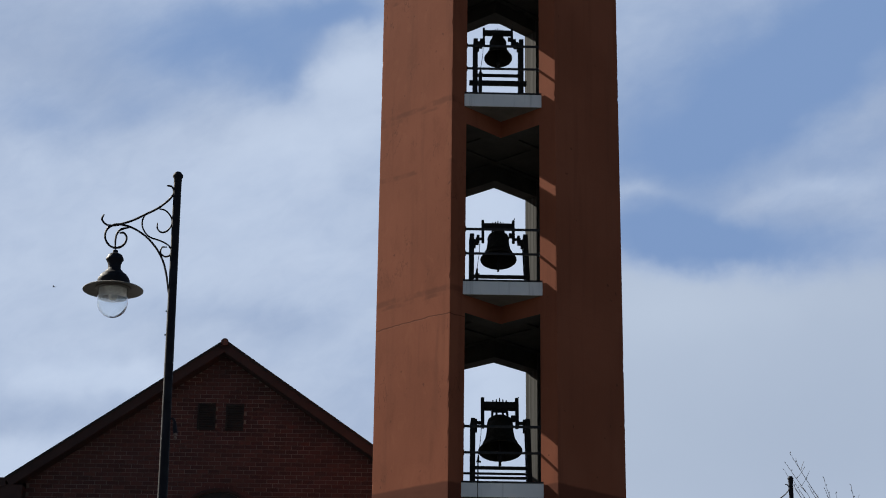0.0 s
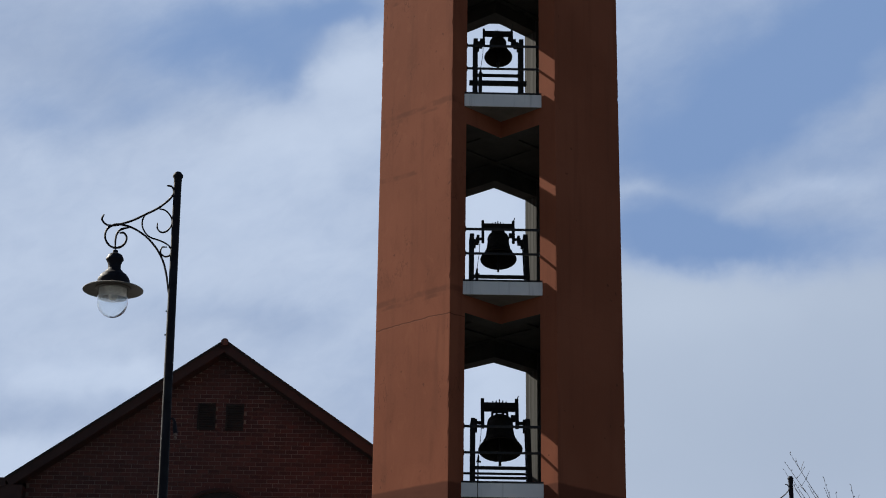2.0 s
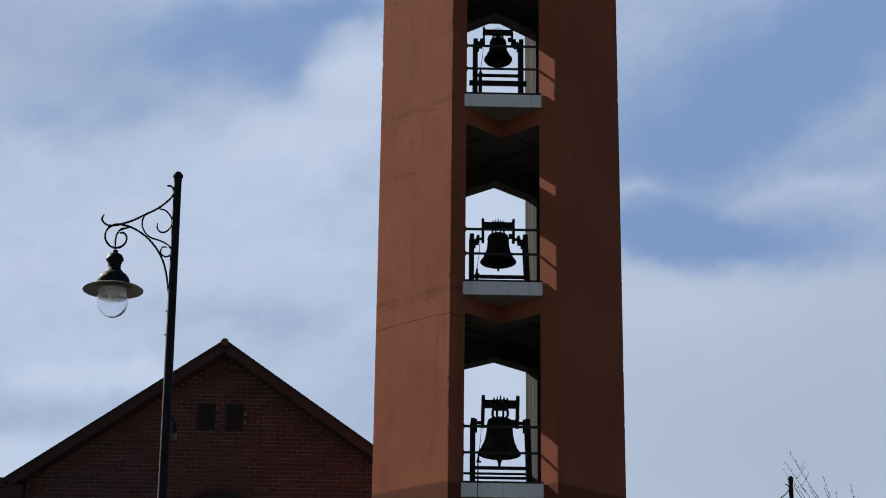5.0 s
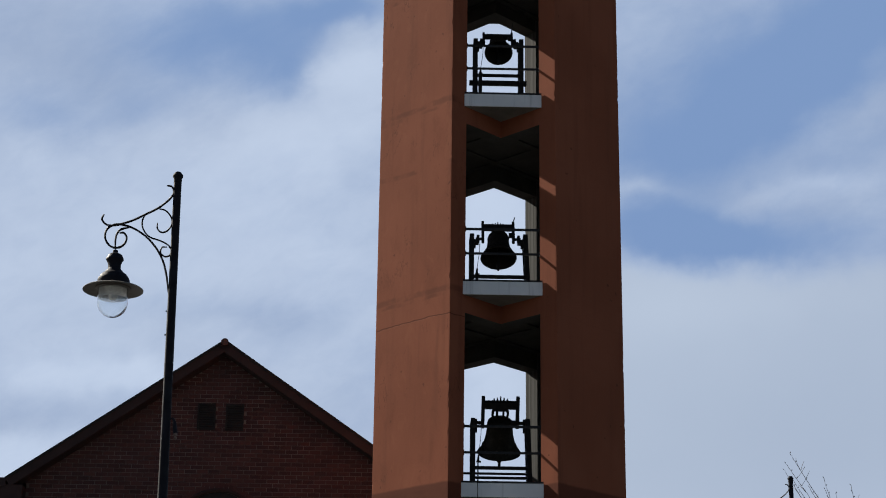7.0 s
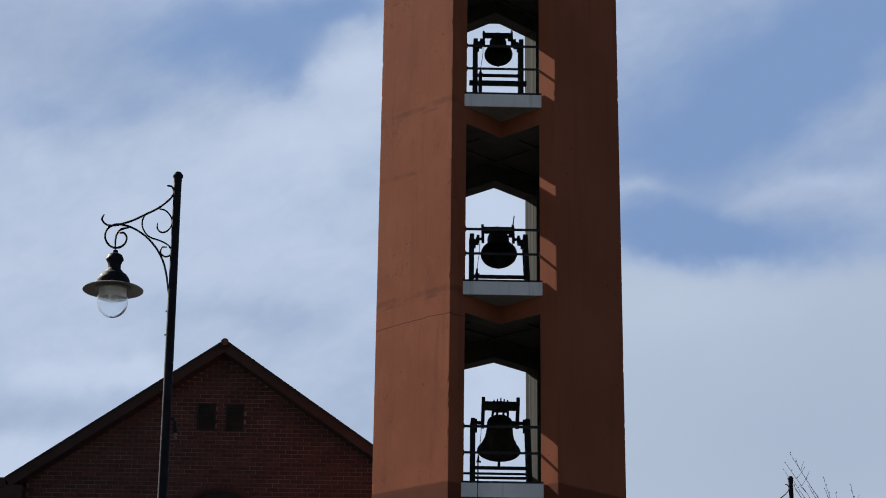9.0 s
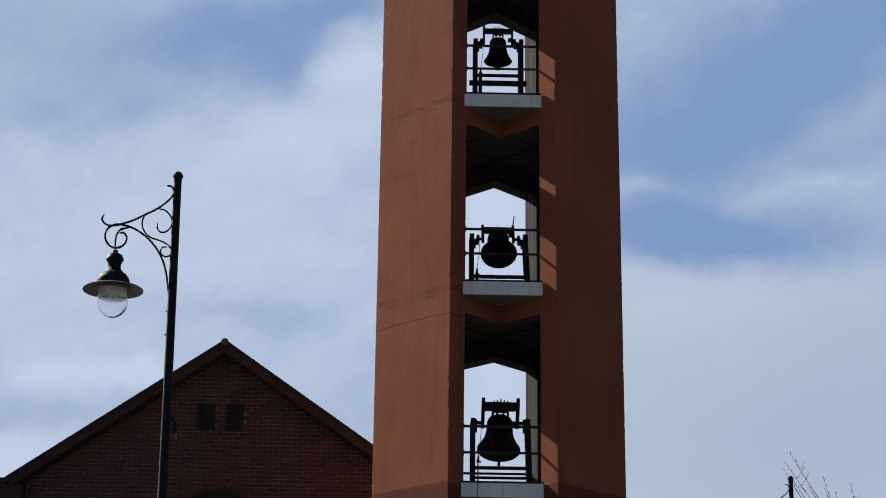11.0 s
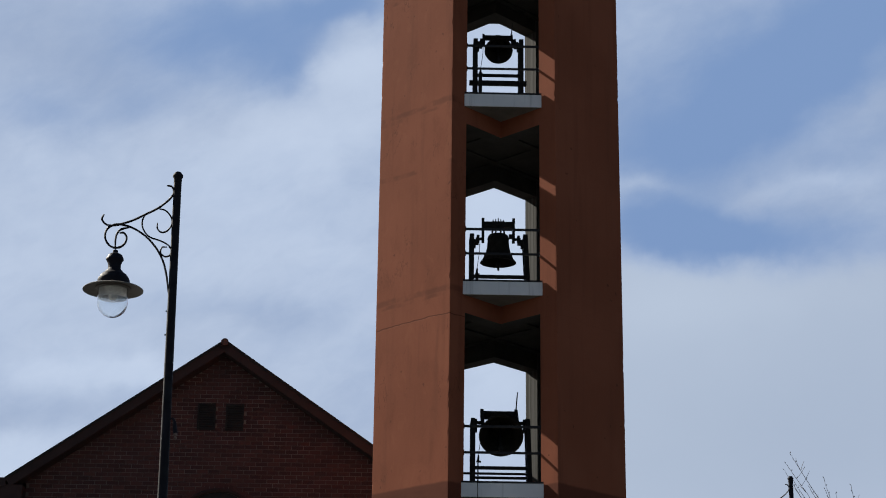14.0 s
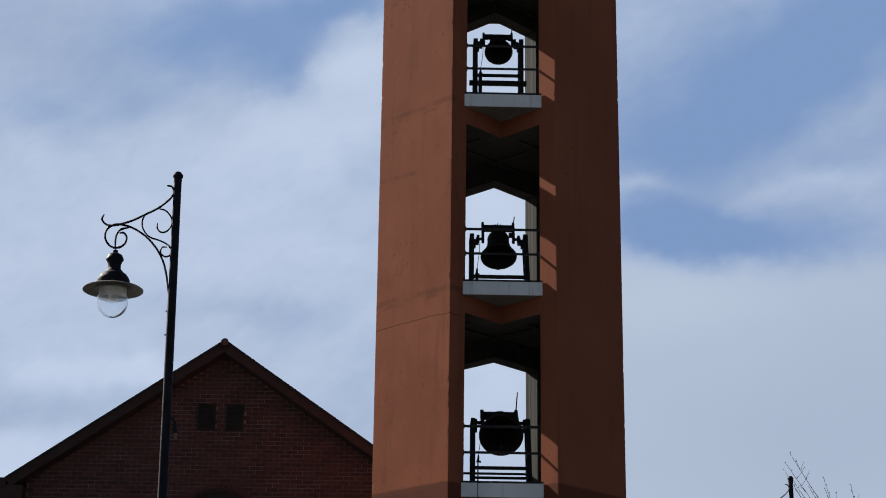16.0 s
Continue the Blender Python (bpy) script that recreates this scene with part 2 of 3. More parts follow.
    cloud = k.mix(k.math("MULTIPLY", bank, 0.6), cloud, (0.43, 0.505, 0.622))
    c = k.mix(fac, cloud, (0.2, 0.313, 0.548))
    k.l.new(c, k.b.inputs["Emission Color"])
    k.b.inputs["Emission Strength"].default_value = 0.559
    return k.m


SKY = sky_mat()


# ---- mesh helpers ----
def mesh_ob(name, bm, mat, smooth=False):
    bmesh.ops.recalc_face_normals(bm, faces=bm.faces)
    me = bpy.data.meshes.new(name)
    bm.to_mesh(me)
    bm.free()
    for one in mat if isinstance(mat, tuple) else (mat,):
        me.materials.append(one)
    if smooth:
        for f in me.polygons:
            f.use_smooth = True
        me.set_sharp_from_angle(angle=radians(40))
    return new(name, me)


def part(name, bm, mat, parent, label="", smooth=False):
    ob = mesh_ob(name, bm, mat, smooth)
    ob.parent = parent
    return tagged(ob, label)


def thing(name, label, category, m=None, group="", kind=""):
    ob = new(name)
    if m is not None:
        ob.matrix_basis = m
    return tagged(ob, label, category, group, kind)


def box(bm, x0, x1, y0, y1, z0, z1, bevel=0.0, m=None):
    vs = bmesh.ops.create_cube(bm, size=1)["verts"]
    bmesh.ops.transform(bm, verts=vs, matrix=(m or Matrix()) @ Matrix.Translation(((x0 + x1) / 2, (y0 + y1) / 2, (z0 + z1) / 2))
                        @ Matrix.Diagonal((x1 - x0, y1 - y0, z1 - z0, 1)))
    if bevel:
        es = list({e for v in vs for e in v.link_edges})
        bmesh.ops.bevel(bm, geom=es, offset=bevel, segments=2, affect="EDGES", profile=0.6)
    return bm


def lathe(bm, profile, n=40, m=None):
    """profile: (radius, z) pairs, top to bottom or round a wall."""
    rings = []
    for r, z in profile:
        if r < 1e-5:
            rings.append([bm.verts.new((m or Matrix()) @ Vector((0, 0, z)))])
        else:
            rings.append([bm.verts.new((m or Matrix()) @ Vector((r * math.cos(2 * math.pi * i / n), r * math.sin(2 * math.pi * i / n), z))) for i in range(n)])
    for a, b in zip(rings, rings[1:]):
        for i in range(n):
            j = (i + 1) % n
            vs = [a[i % len(a)], a[j % len(a)], b[j % len(b)], b[i % len(b)]]
            vs = list(dict.fromkeys(vs))
            if len(vs) > 2:
                bm.faces.new(vs)
    return bm


def tube(bm, pts, radii, n=8, flat=1.0, side=None):
    """A swept bar along pts. flat < 1 squeezes it across `side`."""
    pts = [Vector(p) for p in pts]
    if isinstance(radii, (int, float)):
        radii = [radii] * len(pts)
    prev, up = None, None
    for i, p in enumerate(pts):
        d = (pts[min(i + 1, len(pts) - 1)] - pts[max(i - 1, 0)]).normalized()
        ref = side or (Vector((0, 0, 1)) if abs(d.z) < 0.9 else Vector((1, 0, 0)))
        if up is not None and side is None:
            ref = up
        a = d.cross(ref).normalized()
        b = a.cross(d).normalized()
        up = b
        ring = [bm.verts.new(p + radii[i] * (math.cos(2 * math.pi * k / n) * a * flat + math.sin(2 * math.pi * k / n) * b)) for k in range(n)]
        if prev:
            for k in range(n):
                bm.faces.new((prev[k], prev[(k + 1) % n], ring[(k + 1) % n], ring[k]))
        else:
            bm.faces.new(ring[::-1])
        prev = ring
    bm.faces.new(prev)
    return bm


def prism(bm, poly, z0, z1, inner=()):
    """A plan outline pulled up from z0 to z1. The sides named in inner take the second material."""
    rings = [[bm.verts.new((x, y, z)) for x, y in poly] for z in (z0, z1)]
    a, b = rings
    for i in range(len(poly)):
        j = (i + 1) % len(poly)
        bm.faces.new((a[i], a[j], b[j], b[i])).material_index = int(i in inner)
    bm.faces.new(a[::-1]).material_index = int(bool(inner))
    bm.faces.new(b)
    return bm


def worn_prism(bm, poly, z0, z1, inner=(), worn=(), step=0.09, seed=1):
    """As prism, but the corners named in worn are chipped and wander a little, as hand-floated edges do, while the faces stay true."""
    rnd = random.Random(seed)
    n = len(poly)
    plan, tag, chip = [], [], []
    for i in range(n):
        p, q, r = (Vector(poly[k % n]) for k in (i - 1, i, i + 1))
        if i in worn:
            plan += [q + (p - q).normalized() * 0.03, q, q + (r - q).normalized() * 0.03]
            tag += [int((i - 1) % n in inner), int(i in inner), int(i in inner)]
            chip += [None, ((p - q).normalized() + (r - q).normalized()), None]
        else:
            plan.append(q), tag.append(int(i in inner)), chip.append(None)
    m = max(1, round((z1 - z0) / step))
    rings = []
    for k in range(m + 1):
        z = z0 + (z1 - z0) * k / m
        ring = []
        for q, c in zip(plan, chip):
            if c is not None:
                q = q + c * (rnd.uniform(0.0005, 0.0015) + (rnd.uniform(0.003, 0.008) if rnd.random() < 0.04 else 0))
            ring.append(bm.verts.new((q.x, q.y, z)))
        rings.append(ring)
    for a, b in zip(rings, rings[1:]):
        for i in range(len(plan)):
            j = (i + 1) % len(plan)
            bm.faces.new((a[i], a[j], b[j], b[i])).material_index = tag[i]
    bm.faces.new(rings[0][::-1])
    bm.faces.new(rings[-1])
    return bm


def smooth_line(pts, n):
    """A smooth curve through the points."""
    pts = [Vector(p) for p in pts]
    full = [pts[0] * 2 - pts[1]] + pts + [pts[-1] * 2 - pts[-2]]
    out = []
    for a, b, c, d in zip(full, full[1:], full[2:], full[3:]):
        for i in range(n):
            u = i / n
            out.append(0.5 * (2 * b + (c - a) * u + (2 * a - 5 * b + 4 * c - d) * u * u + (3 * b - a - 3 * c + d) * u ** 3))
    return [tuple(p) for p in out + [pts[-1]]]


# ---- ground and sky ----
bm = bmesh.new()
box(bm, -4000, 4000, -4000, 4000, -0.5, 0)
tagged(mesh_ob("ground", bm, ASPHALT), "grey asphalt ground round the tower", "ground", kind="structure")

bm = bmesh.new()
vs = [bm.verts.new((x, y, 0)) for x, y in ((-1900, -1100), (1900, -1100), (1900, 1100), (-1900, 1100))]
bm.faces.new(vs)
backdrop = tagged(mesh_ob("backdrop", bm, SKY), "pale cloud veil with blue gaps", "sky", kind="structure")

# ---- bell tower: a cross in plan, with open bell storeys in its four notches ----
CENTRE, TURN = (1.184, 37.702), 1.011
W, ARM, JAMB, WALL = 2.13, 1.523, 0.440, 0.34
FLOORS = [17.264, 13.108, 8.949]
STOREY, FASCIA, LINTEL = 4.157, 0.306, 0.692
TOP = FLOORS[0] + STOREY + 0.6
tower_pose = pose(CENTRE[0], CENTRE[1], 0, 0, 0, TURN - 45)
H = W / 2
E = H + ARM


def bell_tower():
    t = thing("bell_tower", "tall terracotta rendered bell tower with open bell storeys", "bell tower", tower_pose)
    # local axes: +x and +y are two of the four arms
    u = [(E, -H), (E, H), (E - JAMB, H), (E - JAMB, H - WALL), (E - WALL, H - WALL), (E - WALL, -H + WALL), (E - JAMB, -H + WALL), (E - JAMB, -H)]
    for i in range(4):
        c, s = (1, 0, -1, 0)[i], (0, 1, 0, -1)[i]
        rot = lambda pts: [(x * c - y * s, x * s + y * c) for x, y in pts]
        bm = bmesh.new()
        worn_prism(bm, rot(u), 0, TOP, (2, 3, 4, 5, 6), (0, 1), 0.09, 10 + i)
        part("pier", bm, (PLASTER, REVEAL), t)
        # angled wall that fills the notch between two piers: lintels, and the shaft below the bell storeys
        # its inner sides take the concrete that has interior shade in its colour
        v = [(E - JAMB, H), (H, H), (H, E - JAMB), (H - WALL, E - JAMB), (H - WALL, H - WALL), (E - JAMB, H - WALL)]
        top_v = v[:1] + [(H + 0.17, H), (H, H + 0.17)] + v[2:]
        bm = bmesh.new()
        if i == 1:
            prism(bm, rot(top_v), FLOORS[0] + STOREY - LINTEL + 0.07, TOP, inner=(3, 4, 5, 6))
        else:
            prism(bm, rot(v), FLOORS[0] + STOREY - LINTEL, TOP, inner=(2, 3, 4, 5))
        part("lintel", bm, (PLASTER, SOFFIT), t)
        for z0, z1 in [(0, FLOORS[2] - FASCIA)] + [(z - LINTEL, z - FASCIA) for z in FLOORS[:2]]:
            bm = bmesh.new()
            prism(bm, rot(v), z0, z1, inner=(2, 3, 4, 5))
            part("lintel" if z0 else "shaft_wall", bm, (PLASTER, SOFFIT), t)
        # triangular balcony slab in the notch
        q = E - JAMB + 0.065
        for z in FLOORS:
            bm = bmesh.new()
            prism(bm, rot([(H - WALL, H - WALL), (q, H - WALL), (q, H + 0.012), (H + 0.012, q), (H - WALL, q)]), z - FASCIA - 0.012, z - 0.03)
            bmesh.ops.bevel(bm, geom=bm.edges[:], offset=0.008, segments=1, affect="EDGES")
            # shade in the colour: underside darker than the edges, top dark against bounce
            for f in bm.faces:
                f.normal_update()
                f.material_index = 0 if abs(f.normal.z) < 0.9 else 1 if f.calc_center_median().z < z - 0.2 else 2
            slab = part("balcony_slab", bm, (WHITE, UNDER_SHADE, SOFFIT), t, "white painted concrete balcony slab")
            bm = bmesh.new()
            e = 0.012
            prism(bm, rot([(q - 0.1, H + 0.013), (q + e, H + 0.013), (H + 0.013, q + e), (H + 0.013, q - 0.1)]), z - 0.028, z + 0.002)
            part("edge_strip", bm, RAIL, slab, "dark metal edge strip")
    # floors across the core and arms
    g = WALL + 0.01
    plan = [(E - g, -H + g), (E - g, H - g), (H - g, H - g), (H - g, E - g), (-H + g, E - g), (-H + g, H - g),
            (-E + g, H - g), (-E + g, -H + g), (-H + g, -H + g), (-H + g, -E + g), (H - g, -E + g), (H - g, -H + g)]
    # the upper bell floor has a ladder hatch in one arm
    hx0, hx1, hy0, hy1 = -0.62, 0.06, -1.86, -1.10
    a, b = H - g, E - g
    no_arm = [p for p in plan if p[1] > -1.2]
    for z in FLOORS + [FLOORS[0] + STOREY]:
        bm = bmesh.new()
        z0, z1 = z - FASCIA, z - 0.01
        if z == FLOORS[0]:
            prism(bm, no_arm, z0, z1)
            for x0, x1, y0, y1 in ((-a, hx0, -b, -a), (hx1, a, -b, -a), (hx0, hx1, -b, hy0), (hx0, hx1, hy1, -a)):
                box(bm, x0, x1, y0, y1, z0, z1)
        else:
            prism(bm, plan, z0, z1)
        # the near-black colour of slab and ribs stands for shade under the floors
        floor = part("floor_slab", bm, SOFFIT, t, "grey concrete floor slab coloured dark for shade")
        # crossing ribs under the slab
        for k, s in ((0, -1), (0, 1), (1, -1), (1, 1)):
            bm = bmesh.new()
            c = s * 0.62
            if k:
                box(bm, c - 0.07, c + 0.07, -b, b, z0 - 0.04, z0 - 0.002, 0.01)
            else:
                box(bm, -b, b, c - 0.07, c + 0.07, z0 - 0.036, z0 - 0.003, 0.01)
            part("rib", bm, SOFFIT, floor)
    return t


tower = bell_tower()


def bell_cable():
    bm = bmesh.new()
    x, y, z = 0.735, 35.30, FLOORS[2]
    tube(bm, [(x, y + 0.06, z + 0.35), (x, y + 0.05, z + 0.02), (x, y, z), (x, y, z - 0.33), (x, y + 0.05, z - 0.42), (x, y + 0.22, z - 0.5)], 0.008, 6)
    part("cable", bm, RAIL, tower, "thin dark cable over the balcony edge").matrix_parent_inverse = tower_pose.inverted()


bell_cable()


def guard_rail(z, i, low=0.59):
    m = tower_pose @ pose(0, 0, z, 0, 0, 90 * i) @ pose(0, 0, 0, 0, 0, 45)
    # the notch diagonal: x runs out of the notch here, y along the rail
    out = (E - JAMB + H) / math.sqrt(2) - 0.03
    half = (E - JAMB - H) / math.sqrt(2) + 0.005
    t = thing("guard_rail", "dark steel guard rail across the balcony opening", "railing", m, "balcony rails")
    for h, r in ((1.12, 0.026), (low, 0.024)):
        bm = bmesh.new()
        box(bm, out - r * 0.5, out + r * 0.5, -half, half, h - r, h + r, 0.004)
        part("rail", bm, RAIL, t)
        for sgn in (-1, 1):
            bm = bmesh.new()
            box(bm, out - 0.03, out + 0.02, *sorted((sgn * half, sgn * (half - 0.02))), h - 0.05, h + 0.05, 0.003)
            part("wall_plate", bm, RAIL, t)
    return t


for z in FLOORS:
    for i in range(4):
        guard_rail(z, i, 0.52 if z == FLOORS[2] and i == 1 else 0.59)


# ---- bells ----
CLAPPERS = []


def bell(size, x, z, dia, arm_half, k, lip, drop):
    """k scales the fittings, drop lowers the shoulder. The origin is the swing axis."""
    t = thing("bell", size + " dark bronze church bell hung from a steel headstock", "bell", pose(x, CENTRE[1], z, 0, 0, TURN), "tower bells")
    r = dia / 2
    top, c = 0.12 * k - drop, -lip / 0.635
    hgt = top - lip
    out = [(0.0, 1.03), (0.30, 1.025), (0.47, 1.005), (0.545, 0.965), (0.57, 0.91), (0.585, 0.8), (0.60, 0.68), (0.625, 0.55),
           (0.665, 0.42), (0.72, 0.30), (0.79, 0.20), (0.875, 0.11), (0.955, 0.045), (1.0, 0.0)]
    inn = [(0.93, 0.0), (0.85, 0.07), (0.70, 0.2), (0.60, 0.38), (0.54, 0.6), (0.51, 0.85), (0.42, 0.93), (0.0, 0.95)]
    bm = bmesh.new()
    lathe(bm, [(a * r, lip + b * hgt) for a, b in out + inn], 56)
    body = part("bell_body", bm, BRONZE, t, "dark cast bronze bell body", True)
    for zz, w in ((0.87, 0.008), (0.84, 0.008), (0.24, 0.009), (0.2, 0.007)):
        rad = np.interp(zz, [b for a, b in out][::-1], [a for a, b in out][::-1]) * r
        bm = bmesh.new()
        zc = lip + zz * hgt
        lathe(bm, [(rad - 0.01, zc + w), (rad + w, zc + w * 0.5), (rad + w, zc - w * 0.5), (rad - 0.01, zc - w), (rad - 0.01, zc + w)], 56)
        part("moulding", bm, BRONZE, body, "", True)
    # headstock beam and side arms
    bm = bmesh.new()
    box(bm, -arm_half, arm_half, -0.07 * k, 0.07 * k, 0.335 * k, 0.49 * k, 0.012)
    part("headstock", bm, STEEL, t, "dark steel headstock beam")
    for s in (-1, 1):
        bm = bmesh.new()
        box(bm, s * arm_half - 0.036 * k, s * arm_half + 0.036 * k, -0.075 * k, 0.075 * k, -0.1 * k, 0.59 * k, 0.01)
        part("side_arm", bm, STEEL, t)
        bm = bmesh.new()
        a, b = sorted((s * arm_half, s * (arm_half + 0.2 * k)))
        tube(bm, [(a, 0, 0), (b, 0, 0)], 0.04 * k, 12)
        part("journal", bm, STEEL, t)
    # crown loops and the bolts through the beam
    for i, xx in enumerate((-0.13, -0.055, 0.055, 0.13)):
        bm = bmesh.new()
        b = 0.035 * k if i in (0, 3) else 0.03 * k
        tube(bm, [(xx * k * 0.8, 0, top - 0.02 * k), (xx * k * 1.25, 0, 0.18 * k), (xx * k * 1.2, 0, 0.27 * k), (xx * k * 0.95, 0, 0.345 * k)], [b * 0.9, b * 0.75, b * 0.8, b], 8)
        part("crown_loop", bm, BRONZE, t, "", True)
    bm = bmesh.new()
    box(bm, -0.16 * k, 0.16 * k, -0.05 * k, 0.05 * k, 0.28 * k, 0.34 * k, 0.01)
    part("crown_plate", bm, STEEL, t)
    for xx, hh in ((-0.14, 0.56), (-0.07, 0.58), (0.0, 0.61), (0.07, 0.58), (0.14, 0.56)):
        bm = bmesh.new()
        tube(bm, [(xx * k, 0, 0.48 * k), (xx * k, 0, hh * k)], [0.02 * k, 0.012 * k], 8)
        box(bm, xx * k - 0.03 * k, xx * k + 0.03 * k, -0.03 * k, 0.03 * k, 0.488 * k, 0.512 * k, 0.004)
        part("bolt", bm, STEEL, t)
    # clapper
    bm = bmesh.new()
    tube(bm, [(0, 0, 0.02 * c), (0, 0, -0.62 * c), (0, 0, -0.67 * c), (0, 0, -0.72 * c), (0, 0, -0.77 * c), (0, 0, -0.79 * c), (0, 0, -0.885 * c)],
         [0.02 * c, 0.022 * c, 0.045 * c, 0.058 * c, 0.042 * c, 0.026 * c, 0.03 * c], 12)
    CLAPPERS.append(part("clapper", bm, STEEL, t, "iron clapper with a ball end", True))
    # thin pointer rod and a clamp on one arm
    bm = bmesh.new()
    tube(bm, [(arm_half, -0.06 * k, 0.56 * k), (arm_half, -0.06 * k - 0.53 * k, 0.56 * k - 0.28 * k)], [0.014, 0.011], 6)
    part("pointer_rod", bm, STEEL, t)
    bm = bmesh.new()
    box(bm, arm_half - 0.14 * k, arm_half - 0.04 * k, -0.17 * k, -0.07 * k, -0.02 * k, 0.1 * k, 0.01)
    part("clamp", bm, STEEL, t)
    return t


AX = [(1.19, 19.53), (1.205, 14.80), (1.25, 10.68)]
BELLS = [bell("small", AX[0][0], AX[0][1], 0.635, 0.32, 0.70, -0.47, 0.02),
         bell("medium-sized", AX[1][0], AX[1][1], 0.79, 0.335, 0.80, -0.54, 0.005),
         bell("large", AX[2][0], AX[2][1], 0.93, 0.365, 1.0, -0.672, 0.038)]


def bell_stand(i, half, beams, flare, step, head, rod):
    """Two upright posts, stepped bearing brackets, cross beams, and the swinging gear. flare leans one post out; step sets the bearings in from the posts, head the post tops over the axis, rod the gear's half width."""
    x, z = AX[i]
    floor = FLOORS[i]
    h = z - floor
    t = thing("bell_stand", "dark steel bell stand on the tower floor", "bell stand", pose(x, CENTRE[1], floor, 0, 0, TURN), "bell stands")
    for s, lean in ((-1, 0.0), (1, flare)):
        for yy in (-0.2, 0.2):
            bm = bmesh.new()
            m = Matrix.Shear("XY", 4, (0, 0)) if not lean else Matrix(((1, 0, -lean / h, lean), (0, 1, 0, 0), (0, 0, 1, 0), (0, 0, 0, 1)))
            box(bm, s * half - 0.05, s * half + 0.05, yy - 0.05, yy + 0.05, 0, h + head, 0.008, m)
            part("post", bm, STEEL, t)
        bm = bmesh.new()
        box(bm, s * half - 0.045, s * half + 0.045, -0.2, 0.2, h + head - 0.095, h + head + 0.025, 0.008)
        part("head_beam", bm, STEEL, t)
        c = s * (half - step)
        bm = bmesh.new()
        a, b = sorted((s * (half - 0.03), c - s * 0.02))
        box(bm, a, b, -0.09, 0.09, h - 0.115, h - 0.03, 0.008)
        box(bm, *sorted((s * (half - 0.03), s * (half - 0.09))), -0.07, 0.07, h - 0.2, h - 0.1, 0.006)
        part("bearing_bracket", bm, STEEL, t)
        bm = bmesh.new()
        box(bm, c - 0.032, c + 0.032, -0.07, 0.07, h - 0.06, h + 0.075, 0.012)
        part("bearing_block", bm, STEEL, t)
    for zz, ext, r in beams:
        bm = bmesh.new()
        box(bm, -half - ext, half + ext, -0.05, 0.05, zz - r, zz + r, 0.008)
        part("cross_beam", bm, STEEL, t)
    # cable from the headstock to the swinging gear near one post
    bm = bmesh.new()
    tube(bm, smooth_line([(-half + 0.18, -0.1, h - 0.05), (-half + 0.165, -0.14, h - 0.35), (-half + 0.135, -0.18, h - 0.6), (-half + 0.11, -0.2, h - 0.78)], 4), 0.0065, 5)
    part("cable", bm, STEEL, t)
    bm = bmesh.new()
    box(bm, -half + 0.11 - rod, -half + 0.11 + rod, -0.2 - rod * 1.5, -0.2 + rod * 1.5, 0.0, h - 0.85, rod * 0.3)
    tube(bm, [(-half + 0.11, -0.2, h - 0.86), (-half + 0.12, -0.2, h - 0.74)], [0.03, 0.014], 8)
    box(bm, -half + 0.07, -half + 0.17, -0.24, -0.2, h - 0.9, h - 0.87, 0.006)
    part("swing_gear", bm, STEEL, t)
    return t


bell_stand(0, 0.515, [(1.26, 0.13, 0.05), (1.45, 0.0, 0.022)], 0.0, 0.14, -0.015, 0.04)
bell_stand(1, 0.582, [(0.825, 0.0, 0.032)], 0.08, 0.14, 0.035, 0.03)
bell_stand(2, 0.575, [(0.765, 0.0, 0.03), (0.555, 0.0, 0.022)], 0.06, 0.06, 0.035, 0.012)


# ---- gabled brick hall ----
GY = 42.0
PEAK, SLOPE, FX, HALF = (-5.14, 13.535), 0.695, 15.0, 4.46


